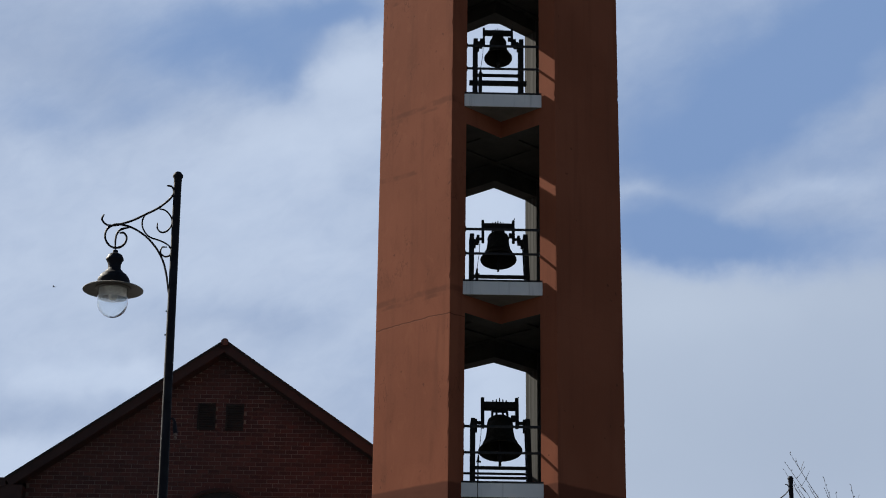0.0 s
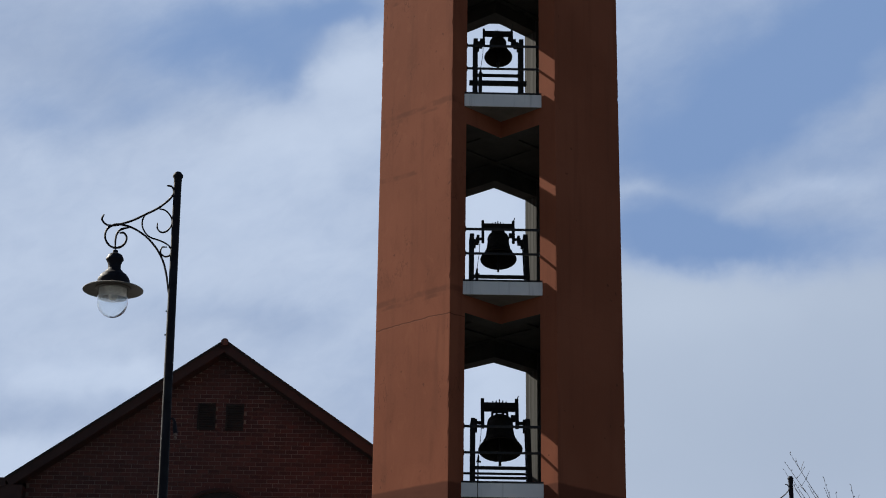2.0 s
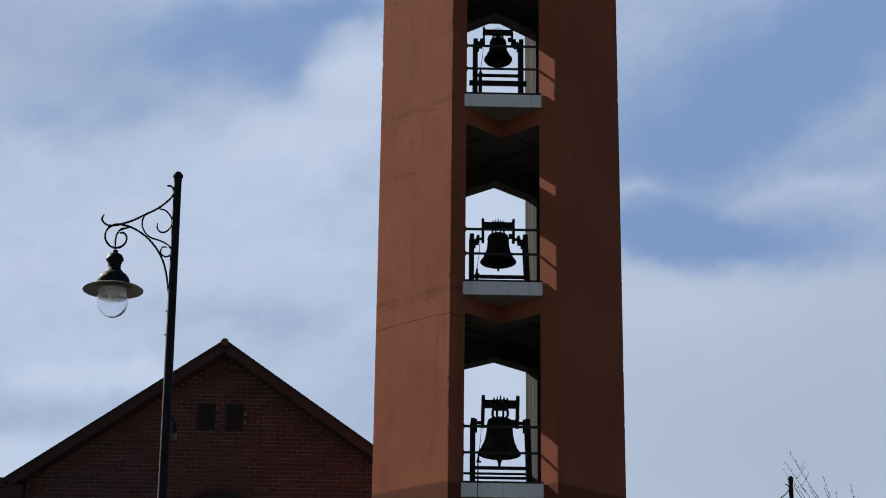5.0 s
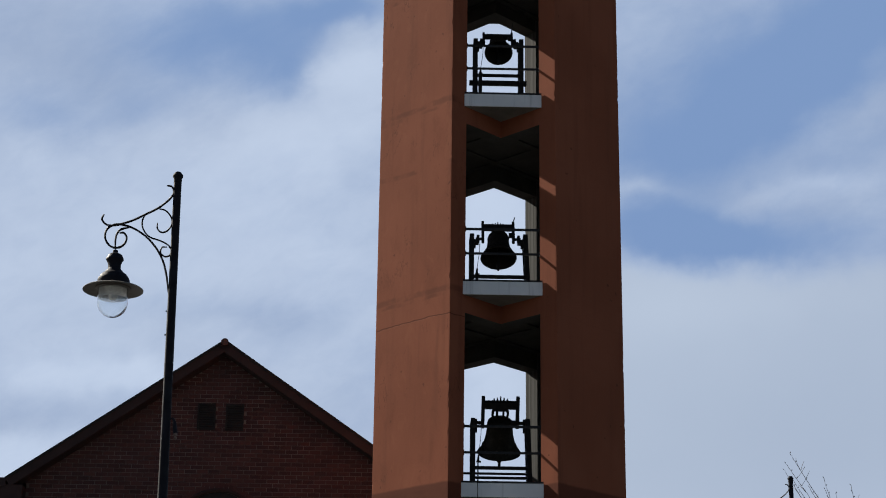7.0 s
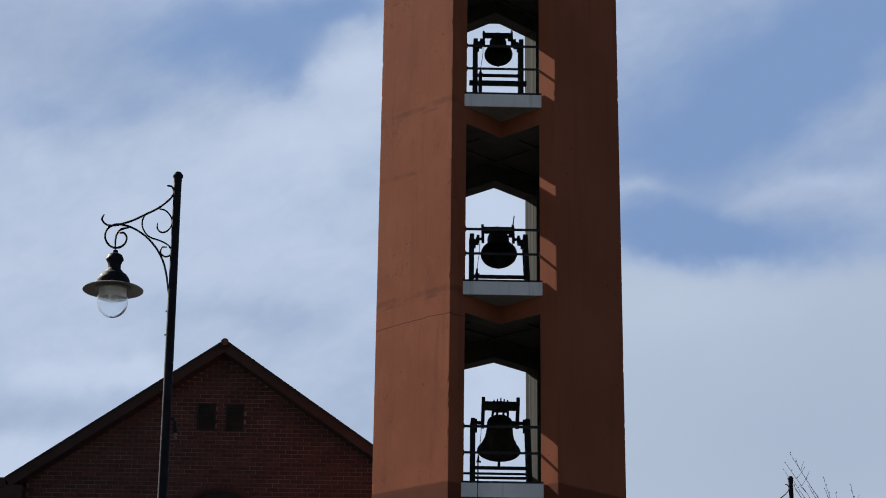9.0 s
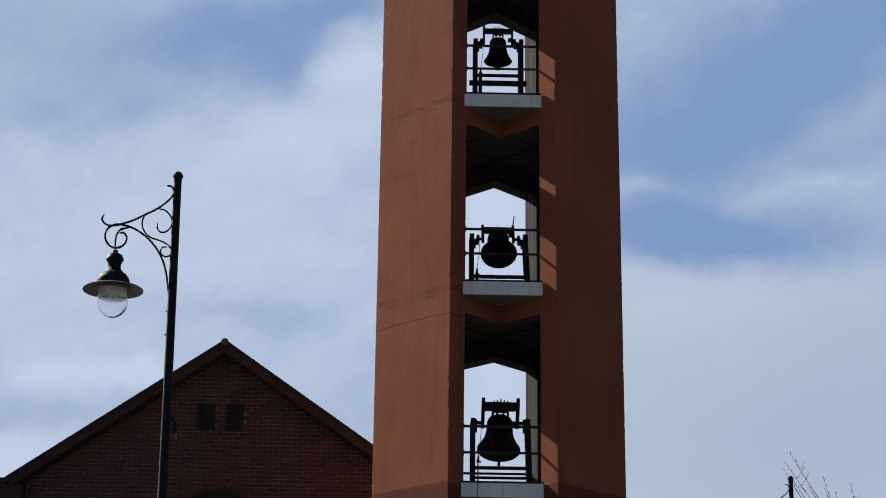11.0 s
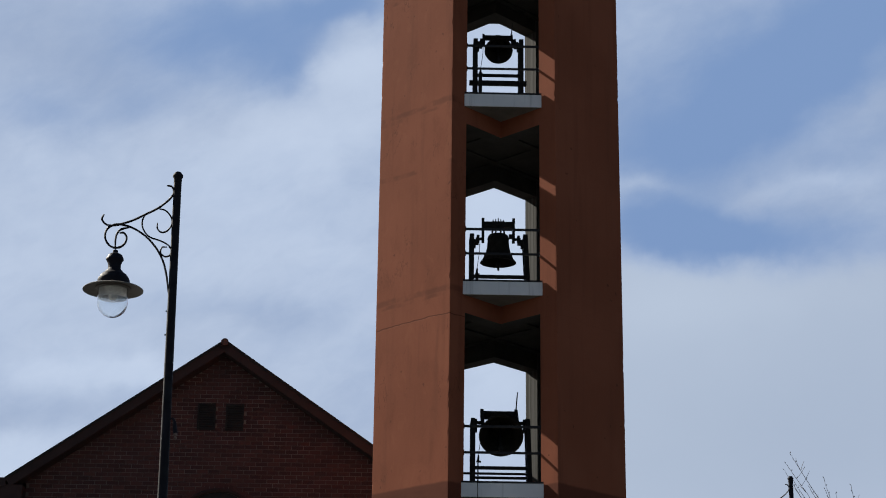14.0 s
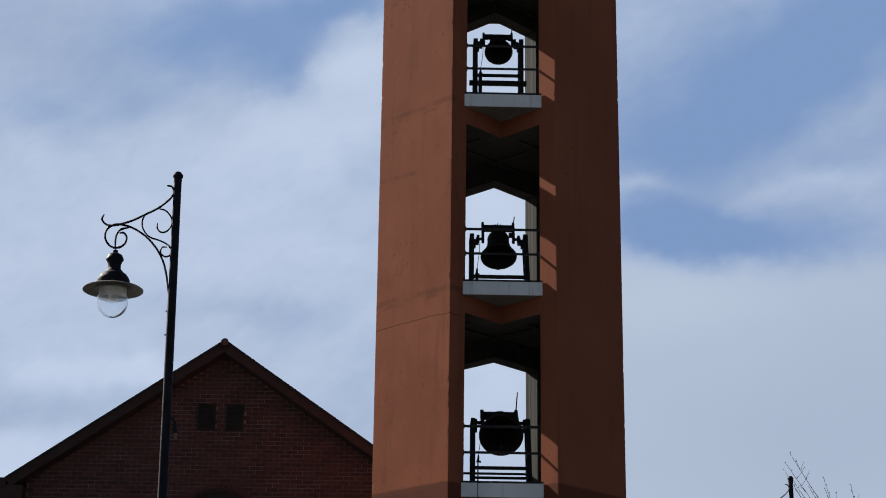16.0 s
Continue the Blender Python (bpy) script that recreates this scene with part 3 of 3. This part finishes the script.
def hall():
    t = thing("brick_hall", "dark red brick hall with a plain gable and tiled roof", "building", pose(PEAK[0], GY, 0, 0, 0, 1.5))
    half, pk = HALF, PEAK[1] - 0.24
    eave = pk - half * SLOPE
    bm = bmesh.new()
    pts = [(-half, 0), (half, 0), (half, eave), (0, pk), (-half, eave)]
    front = [bm.verts.new((x, 0.0, z)) for x, z in pts]
    back = [bm.verts.new((x, FX, z)) for x, z in pts]
    bm.faces.new(front), bm.faces.new(back[::-1])
    for i in range(5):
        j = (i + 1) % 5
        bm.faces.new((front[i], front[j], back[j], back[i]))
    wall = part("wall", bm, MORTAR, t, "brick wall with pale mortar joints")
    L = half + 0.42
    for s in (-1, 1):
        bm = bmesh.new()
        ang = math.atan(SLOPE)
        ln = L / math.cos(ang)
        m = Matrix.Translation((0, 0, PEAK[1])) @ pose(0, 0, 0, 0, math.degrees(ang) * s, 0)
        a, b = sorted((0, s * ln))
        box(bm, a, b, -0.42, FX + 0.3, -0.12, 0.0, 0, m)
        part("roof", bm, ROOF, t, "dark tiled roof slope")
        bm = bmesh.new()
        box(bm, a, b, -0.45, -0.41, -0.23, 0.012, 0.005, m)
        part("verge_board", bm, VERGE, t, "dark brown verge board")
        bm = bmesh.new()
        box(bm, a, b, -0.475, -0.38, -0.04, 0.016, 0.006, m)
        part("verge_tile_edge", bm, DARK, t, "dark tile edge along the verge")
        bm = bmesh.new()
        box(bm, a, b, -0.41, 0.02, -0.235, -0.125, 0, m)
        part("soffit", bm, VERGE, t)
        # boxed eave with a square gutter along it
        top = PEAK[1] - L * SLOPE
        bm = bmesh.new()
        box(bm, *sorted((s * (half + 0.003), s * (L + 0.1))), -0.44, FX + 0.3, top - 0.55, top - 0.15, 0.006)
        part("eave_box", bm, VERGE, t, "dark brown boxed eave")
        bm = bmesh.new()
        a, b = sorted((s * (L - 0.03), s * (L + 0.34)))
        box(bm, a, b, -0.46, FX + 0.3, top - 0.2, top + 0.01, 0.008)
        part("gutter", bm, VERGE, t, "dark square gutter")
    bm = bmesh.new()
    tube(bm, [(0, -0.49, PEAK[1] - 0.05), (0, FX + 0.3, PEAK[1] - 0.05)], 0.088, 14)
    part("ridge_cap", bm, ROOF, t)
    return t, wall


hall_thing, hall_wall = hall()
VENTS = [(-0.38, 11.78), (0.285, 11.77)]      # centres, in the hall's own plan
VENT_W, VENT_H = 0.38, 0.64
ARCH = (0.0, 9.06, 1.02)                     # centre and radius of the round window head


def hall_openings():
    for x, z in VENTS:
        bm = bmesh.new()
        box(bm, x - VENT_W / 2, x + VENT_W / 2, -0.02, 0.02, z - VENT_H / 2, z + VENT_H / 2)
        vent = part("louvre_vent", bm, DARK, hall_thing, "dark louvred gable vent")
        for i in range(11):
            bm = bmesh.new()
            zz = z - VENT_H / 2 + 0.035 + i * 0.057
            box(bm, -VENT_W / 2 + 0.02, VENT_W / 2 - 0.02, -0.018, 0.018, -0.006, 0.006, 0, pose(x, -0.03, zz, 38, 0, 0))
            part("slat", bm, DARK, vent)
        for s in (-1, 1):
            bm = bmesh.new()
            box(bm, x + s * (VENT_W / 2 + 0.005) - 0.018, x + s * (VENT_W / 2 + 0.005) + 0.018, -0.045, 0.0, z - VENT_H / 2, z + VENT_H / 2, 0.004)
            part("vent_frame", bm, DARK, vent)
    # round-headed window: dark pane in a brown ring
    x, z, r = ARCH
    bm = bmesh.new()
    ring = [bm.verts.new((x + r * 0.9 * math.cos(a), -0.016, z + r * 0.9 * math.sin(a))) for a in np.linspace(0, math.pi, 33)]
    ring += [bm.verts.new((x - r * 0.9, -0.016, 5.5)), bm.verts.new((x + r * 0.9, -0.016, 5.5))]
    bm.faces.new(ring)
    win = part("window", bm, DARK, hall_thing, "dark round-headed window")
    bm = bmesh.new()
    tube(bm, [(x - r * 0.95, -0.03, 5.5)] + [(x - r * 0.95 * math.cos(a), -0.03, z + r * 0.95 * math.sin(a)) for a in np.linspace(0, math.pi, 33)] + [(x + r * 0.95, -0.03, 5.5)], 0.05, 6)
    part("window_frame", bm, VERGE, win)
    for i in range(30):
        a = math.pi * (i + 0.5) / 30
        bm = bmesh.new()
        box(bm, -0.048, 0.048, -0.014, 0.01, r * 0.985, r * 0.985 + 0.12, 0.003, Matrix.Translation((x, 0, z)) @ pose(0, 0, 0, 0, math.degrees(math.pi / 2 - a), 0))
        part("voussoir", bm, BRICK, win)


hall_openings()


# ---- street lamps ----
SHADE = concrete("shade_enamel", (0.11, 0.1, 0.09), (0.17, 0.155, 0.135), 0.5)
LAMP_H = 7.43


def street_lamp(m):
    t = thing("street_lamp", "black heritage street lamp with a scrolled bracket and glass globe", "street lamp", m, "street lamps")
    bm = bmesh.new()
    lathe(bm, [(0, 0.0), (0.13, 0.0), (0.13, 0.9), (0.1, 1.0), (0.052, 1.05), (0.044, 3.5), (0.034, LAMP_H - 0.06), (0, LAMP_H - 0.06)], 24)
    post = part("post", bm, LAMP_PAINT, t, "slender black steel post", True)
    bm = bmesh.new()
    lathe(bm, [(0, LAMP_H + 0.012), (0.026, LAMP_H + 0.008), (0.046, LAMP_H - 0.022), (0.046, LAMP_H - 0.034), (0.036, LAMP_H - 0.05), (0.036, LAMP_H - 0.09), (0, LAMP_H - 0.09)], 20)
    part("cap", bm, LAMP_PAINT, t, "", True)
    # lantern hangs 0.52 m out from the post
    hang = Matrix.Translation((-0.512, 0, LAMP_H + 0.004))
    bm = bmesh.new()
    lathe(bm, [(0.0, -0.72), (0.02, -0.722), (0.024, -0.75), (0.048, -0.757), (0.062, -0.768), (0.068, -0.785), (0.076, -0.795), (0.077, -0.81), (0.068, -0.82), (0.06, -0.838),
               (0.055, -0.856), (0.055, -0.885), (0.06, -0.9), (0.074, -0.912), (0.078, -0.922), (0.1, -0.938), (0.118, -0.955), (0.121, -0.965), (0.132, -0.978), (0.138, -0.995),
               (0.138, -1.012), (0.132, -1.058), (0, -1.058)], 44, hang)
    part("hood", bm, LAMP_PAINT, t, "black spun metal hood", True)
    hang = hang @ Matrix.Translation((0, 0, 0.02))
    bm = bmesh.new()
    lathe(bm, [(0.12, -1.068), (0.2, -1.079), (0.248, -1.094), (0.259, -1.102), (0.259, -1.107), (0.25, -1.103), (0.2, -1.089), (0.12, -1.078), (0.12, -1.068)], 56, hang)
    part("shade", bm, SHADE, t, "grey weathered metal shade", True)
    bm = bmesh.new()
    lathe(bm, [(0.0, -1.07), (0.15, -1.076), (0.152, -1.094), (0.14, -1.098), (0, -1.092)], 40, hang)
    part("gasket_ring", bm, SHADE, t, "", True)
    hang = hang @ Matrix.Translation((0, 0, 0.015))
    bm = bmesh.new()
    wall_out = [(0.127, -1.06), (0.13, -1.13), (0.131, -1.22)] + [(0.131 * math.cos(radians(a)), -1.232 - 0.131 * math.sin(radians(a))) for a in range(10, 91, 10)]
    wall_in = [(r - 0.003 if r > 0.01 else 0, z + 0.003 * (z < -1.2)) for r, z in wall_out[:-1] + [(0, -1.363)]][::-1]
    lathe(bm, wall_out[:-1] + [(0, -1.363)] + wall_in[1:] + wall_out[:1], 44, hang)
    globe = part("globe", bm, GLASS, t, "clear glass globe", True)
    globe.visible_shadow = False
    bm = bmesh.new()
    lathe(bm, [(0, -1.07), (0.042, -1.075), (0.046, -1.12), (0.036, -1.135), (0.036, -1.18), (0.03, -1.2), (0, -1.205)], 24, hang)
    part("lamp_holder", bm, MILK, t, "pale lamp holder and bulb", True)
    bm = bmesh.new()
    lathe(bm, [(0.119, -1.075), (0.121, -1.13), (0.12, -1.195), (0.117, -1.195), (0.118, -1.13), (0.116, -1.075), (0.119, -1.075)], 40, hang)
    sleeve = part("frosted_sleeve", bm, FROST, t, "frosted inner glass sleeve", True)
    sleeve.visible_shadow = False
    # scrolled bracket of flat iron bars; each runs through a few bending points
    top_bar = [(525, 118), (548, 122), (561, 142), (556, 168), (524, 202), (470, 240), (410, 268), (340, 300), (262, 322), (215, 325), (188, 312), (176, 290), (187, 268)]
    main_bow = [(272, 365), (293, 364), (309, 384), (304, 412), (280, 435), (246, 441), (214, 425), (195, 390), (200, 352), (226, 328), (272, 320), (340, 338), (400, 373),
                (442, 411), (481, 462), (509, 522), (525, 592), (533, 668)]
    stem = [(250, 462), (250, 402), (259, 366), (282, 345), (322, 337)]
    volute = [(474, 312), (474, 342), (498, 362), (531, 350), (551, 320), (548, 285), (520, 250), (478, 238)]
    tail = [(410, 268), (393, 302), (398, 345), (432, 385), (490, 405), (531, 427), (549, 455), (540, 480), (514, 486), (492, 468), (498, 440), (526, 437)]
    for pts, r in ((top_bar, 0.017), (main_bow, 0.018), (stem, 0.017), (volute, 0.014), (tail, 0.014)):
        line = [((x / 3 - 195 + (y / 3 - 15) * 0.0475) / 205, LAMP_H + 0.014 - (y / 3 - 15) / 186.5) for x, y in pts]
        line = smooth_line(line, 6)
        n = len(line)
        bm = bmesh.new()
        tube(bm, [(x, 0, z) for x, z in line], [r * min(1, 0.6 + 0.4 * min(i, n - 1 - i) / 5) for i in range(n)], 8, 0.5, Vector((0, 1, 0)))
        part("scroll_bar", bm, LAMP_PAINT, t, "", True)
    # bolts and a hanging socket with its plug
    for zz in (LAMP_H - 1.27, LAMP_H - 1.48):
        bm = bmesh.new()
        tube(bm, [(-0.03, 0, zz), (-0.05, 0, zz)], 0.007, 8)
        part("bolt", bm, LAMP_PAINT, t)
    zz = LAMP_H - 2.245
    bm = bmesh.new()
    tube(bm, [(0.03, -0.01, zz + 0.02), (0.055, -0.02, zz + 0.03), (0.075, -0.02, zz), (0.08, -0.02, zz - 0.05), (0.085, -0.02, zz - 0.1)], [0.008, 0.009, 0.012, 0.02, 0.02], 8)
    socket = part("socket", bm, LAMP_PAINT, t, "", True)
    bm = bmesh.new()
    lathe(bm, [(0, 0.02), (0.014, 0.018), (0.018, -0.005), (0.01, -0.012), (0.014, -0.03), (0, -0.045)], 12, Matrix.Translation((0.086, -0.02, zz - 0.115)))
    part("plug", bm, PLUG, socket, "weathered brown plug", True)
    return t


lamp_one = street_lamp(pose(-2.24, 15.0, 0, 0, -0.78, 0))
copy_thing(lamp_one, pose(5.345, 27.45, 0))


# ---- bare tree ----
def bare_tree():
    base = Vector((7.1, 30.0, 0))
    t = thing("tree", "leafless young tree with thin budding twigs", "tree", pose(*base))
    rnd = random.Random(4)
    bm = bmesh.new()
    tube(bm, smooth_line([(0, 0, 0), (0.05, 0.02, 1.8), (-0.03, 0, 3.6), (0.04, 0.03, 5.2)], 5), [0.13 - 0.004 * i for i in range(16)], 10)
    trunk = part("trunk", bm, BARK, t, "", True)
    # each limb: the tip's place from the trunk, its bow, and how many twigs it bears
    limbs = [((-1.29, 8.33), 0.22, 5), ((-1.36, 8.15), 0.05, 5), ((-1.36, 8.08), -0.1, 4), ((-0.66, 8.0), -0.08, 5), ((-0.66, 7.8), 0.05, 3), ((-0.2, 7.88), -0.05, 3),
             ((-1.0, 7.66), 0.1, 3), ((-1.15, 7.98), 0.12, 4), ((-0.95, 7.8), 0.0, 4), ((-0.5, 7.72), 0.05, 3), ((0.55, 7.5), -0.1, 4), ((0.25, 7.4), 0.1, 4), ((-0.75, 7.6), 0.1, 4)]
    for (tx, tz), bow, n in limbs:
        dy = rnd.uniform(-0.35, 0.35)
        z0 = rnd.uniform(4.0, 5.1)
        path = smooth_line([(0.02, 0.01, z0), (tx * 0.25 + bow * 0.5, dy * 0.4, z0 + (tz - z0) * 0.4), (tx * 0.6 + bow * 0.35, dy * 0.8, z0 + (tz - z0) * 0.75), (tx, dy, tz)], 7)
        path = [(x + rnd.uniform(-0.008, 0.008), y, z) for x, y, z in path]
        m = len(path)
        bm = bmesh.new()
        tube(bm, path, [0.02 * (1 - i / m) ** 1.5 + 0.0028 for i in range(m)], 6)
        for _ in range(n):
            k = rnd.randrange(int(m * 0.6), m - 2)
            a = Vector(path[k])
            side = rnd.choice((-1, 1)) * rnd.uniform(0.05, 0.14)
            ln = rnd.uniform(0.1, 0.26)
            tube(bm, [a, a + Vector((side * 0.6, rnd.uniform(-0.1, 0.1), ln * 0.5)), a + Vector((side, rnd.uniform(-0.1, 0.1), ln))], [0.0038, 0.0034, 0.0026], 5)
        for k in range(int(m * 0.55), m):
            a = Vector(path[k])
            d = Vector((rnd.choice((-1, 1)) * 0.011, 0, 0.016))
            tube(bm, [a, a + d, a + d * 1.9], [0.004, 0.0065, 0.002], 5)
        part("limb", bm, BARK, trunk, "", True)


bare_tree()


# ---- passing bird ----
def small_bird():
    t = thing("bird", "small dark bird flying past with spread wings", "bird")
    bm = bmesh.new()
    lathe(bm, [(0, 0.075), (0.006, 0.072), (0.016, 0.055), (0.02, 0.045), (0.017, 0.035), (0.026, 0.012), (0.027, -0.012), (0.018, -0.04), (0.009, -0.055), (0, -0.058)], 14, pose(0, 0, 0, 0, -90, 0))
    body = part("body", bm, FEATHER, t, "dark feathered body", True)
    bm = bmesh.new()
    lathe(bm, [(0, 0.018), (0.003, 0.008), (0.0045, 0.0)], 8, pose(-0.072, 0, 0.002, 0, -90, 0))
    part("beak", bm, FEATHER, body)
    bm = bmesh.new()
    box(bm, 0.045, 0.11, -0.014, 0.014, -0.003, 0.003, 0.002)
    part("tail", bm, FEATHER, t)
    for s in (-1, 1):
        bm = bmesh.new()
        tube(bm, [(-0.01, s * 0.015, 0.008), (-0.022, s * 0.07, 0.026), (0.0, s * 0.12, 0.03), (0.035, s * 0.165, 0.022)], [0.028, 0.026, 0.019, 0.004], 8, 0.14, Vector((1, 0, 0)))
        part("wing", bm, FEATHER, t, "", True)
    return t


FEATHER = paint_metal("dark_feather", (0.02, 0.018, 0.017), (0.04, 0.035, 0.03), 0.7)
bird = small_bird()


# ---- bricks of the gable ----
def gable_bricks():
    """Bond of long bricks; those under the ridge one by one, the rest of the wall as one mass."""
    bl, bh, joint, proud = 0.275, 0.1005, 0.012, 0.008
    half, pk = HALF, PEAK[1] - 0.24
    rnd = random.Random(7)

    def free(x, z):
        if z + bh * 0.5 > pk - abs(x) * SLOPE + 0.09 or abs(x) > half - 0.05:
            return False
        for vx, vz in VENTS:
            if abs(x - vx) < VENT_W / 2 - 0.06 and abs(z - vz) < VENT_H / 2 - 0.03:
                return False
        ax, az, r = ARCH
        return not ((x - ax) ** 2 + max(0, z - az) ** 2 < (r + 0.02) ** 2 and z > 5.4)

    def shell(w, h):
        a, b, c = (w - joint) / 2, (h - joint) / 2, 0.005
        co = [(-a, 0.01, -b), (a, 0.01, -b), (a, 0.01, b), (-a, 0.01, b)]
        co += [(-a, -proud + c, -b), (a, -proud + c, -b), (a, -proud + c, b), (-a, -proud + c, b)]
        co += [(-a + c, -proud, -b + c), (a - c, -proud, -b + c), (a - c, -proud, b - c), (-a + c, -proud, b - c)]
        fs = [(8, 9, 10, 11)]
        for k in (0, 4):
            fs += [(k + i, k + (i + 1) % 4, k + 4 + (i + 1) % 4, k + 4 + i) for i in range(4)]
        return co, fs

    co, fs = shell(bl, bh)
    one = bpy.data.meshes.new("brick")
    one.from_pydata(co, [], fs)
    one.materials.append(BRICK)
    verts, faces, count = [], [], 0
    for row in range(int(pk / bh)):
        z = pk - 0.12 - row * bh
        n = int(half / bl) + 1
        for i in range(-n, n):
            x = (i + 0.5 * (row % 2)) * bl
            if z < 0.05 or not free(x, z):
                continue
            dy = rnd.uniform(-0.0025, 0.0025)
            if abs(x + 0.3) < 2.2 and z > 10.6 and count < 300:
                ob = new("brick", one)
                ob.parent = hall_wall
                ob.location = (x, dy, z)
                count += 1
            else:
                k = len(verts)
                verts += [(x + px, py + dy, z + pz) for px, py, pz in co]
                faces += [tuple(k + v for v in f) for f in fs]
    me = bpy.data.meshes.new("brickwork")
    me.from_pydata(verts, [], faces)
    me.materials.append(BRICK)
    ob = new("brickwork", me)
    ob.parent = hall_wall
    tagged(ob, "dark red brickwork", kind="stuff")


gable_bricks()


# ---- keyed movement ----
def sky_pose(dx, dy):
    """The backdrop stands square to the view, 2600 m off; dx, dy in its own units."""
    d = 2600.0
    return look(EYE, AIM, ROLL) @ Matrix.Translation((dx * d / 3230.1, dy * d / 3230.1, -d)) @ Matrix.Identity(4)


# for each bell: the moments at which its mouth is swung furthest forward, and its swing in degrees
FORWARD = [(0.17, 1.88, 3.60, 5.33, 7.06, 8.80, 10.56, 12.31, 14.07, 15.84, 17.6),
           (0.02, 1.82, 3.62, 5.42, 7.22, 9.06, 10.87, 12.69, 14.50, 16.31),
           (0.22, 2.17, 4.13, 6.09, 8.05, 10.04, 12.02, 14.00, 15.97, 17.95)]
SWING = [((0, 20, 20), (1.9, 23, 23), (6.2, 34, 34), (7.1, 38, 37), (8.8, 40, 38), (14, 44, 39), (16, 45, 40)),
         ((0, 15, 18), (1.8, 20, 20), (6.3, 27, 24), (7.2, 29, 26), (9.05, 35, 31), (14.5, 46.5, 37), (16, 48, 38)),
         ((0, 22, 22), (2.2, 25, 25), (6.1, 34, 34), (8.05, 42, 42), (12, 49, 49), (14, 53, 51), (16, 55, 53))]


def swing(i, t):
    """Degrees from the plumb line: forward is negative. SWING gives the reach forward and back."""
    f = FORWARD[i]
    f = (2 * f[0] - f[1],) + f
    turn = np.interp(t, f, range(len(f)))
    at = [row[0] for row in SWING[i]]
    fore, back = (np.interp(t, at, [row[k] for row in SWING[i]]) for k in (1, 2))
    return float((back - fore) / 2 - (fore + back) / 2 * math.cos(2 * math.pi * turn))


def motions():
    walk(bird, [(0, pose(-20.1, 90.0, 30.2)), (16, pose(-20.1 - 17.3 * 16, 90.0, 40))])
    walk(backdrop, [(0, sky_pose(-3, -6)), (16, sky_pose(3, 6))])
    for i, (ob, (x, z)) in enumerate(zip(BELLS, AX)):
        # the clapper hangs plumb until it lies against the lip
        walk(CLAPPERS[i], [(k / 10, pose(0, 0, 0, max(-20, min(20, -0.9 * swing(i, k / 10 - 0.06))), 0, 0)) for k in range(161)])
        walk(ob, [(k / 10, pose(x, CENTRE[1], z, swing(i, k / 10), 0, TURN)) for k in range(161)])


motions()
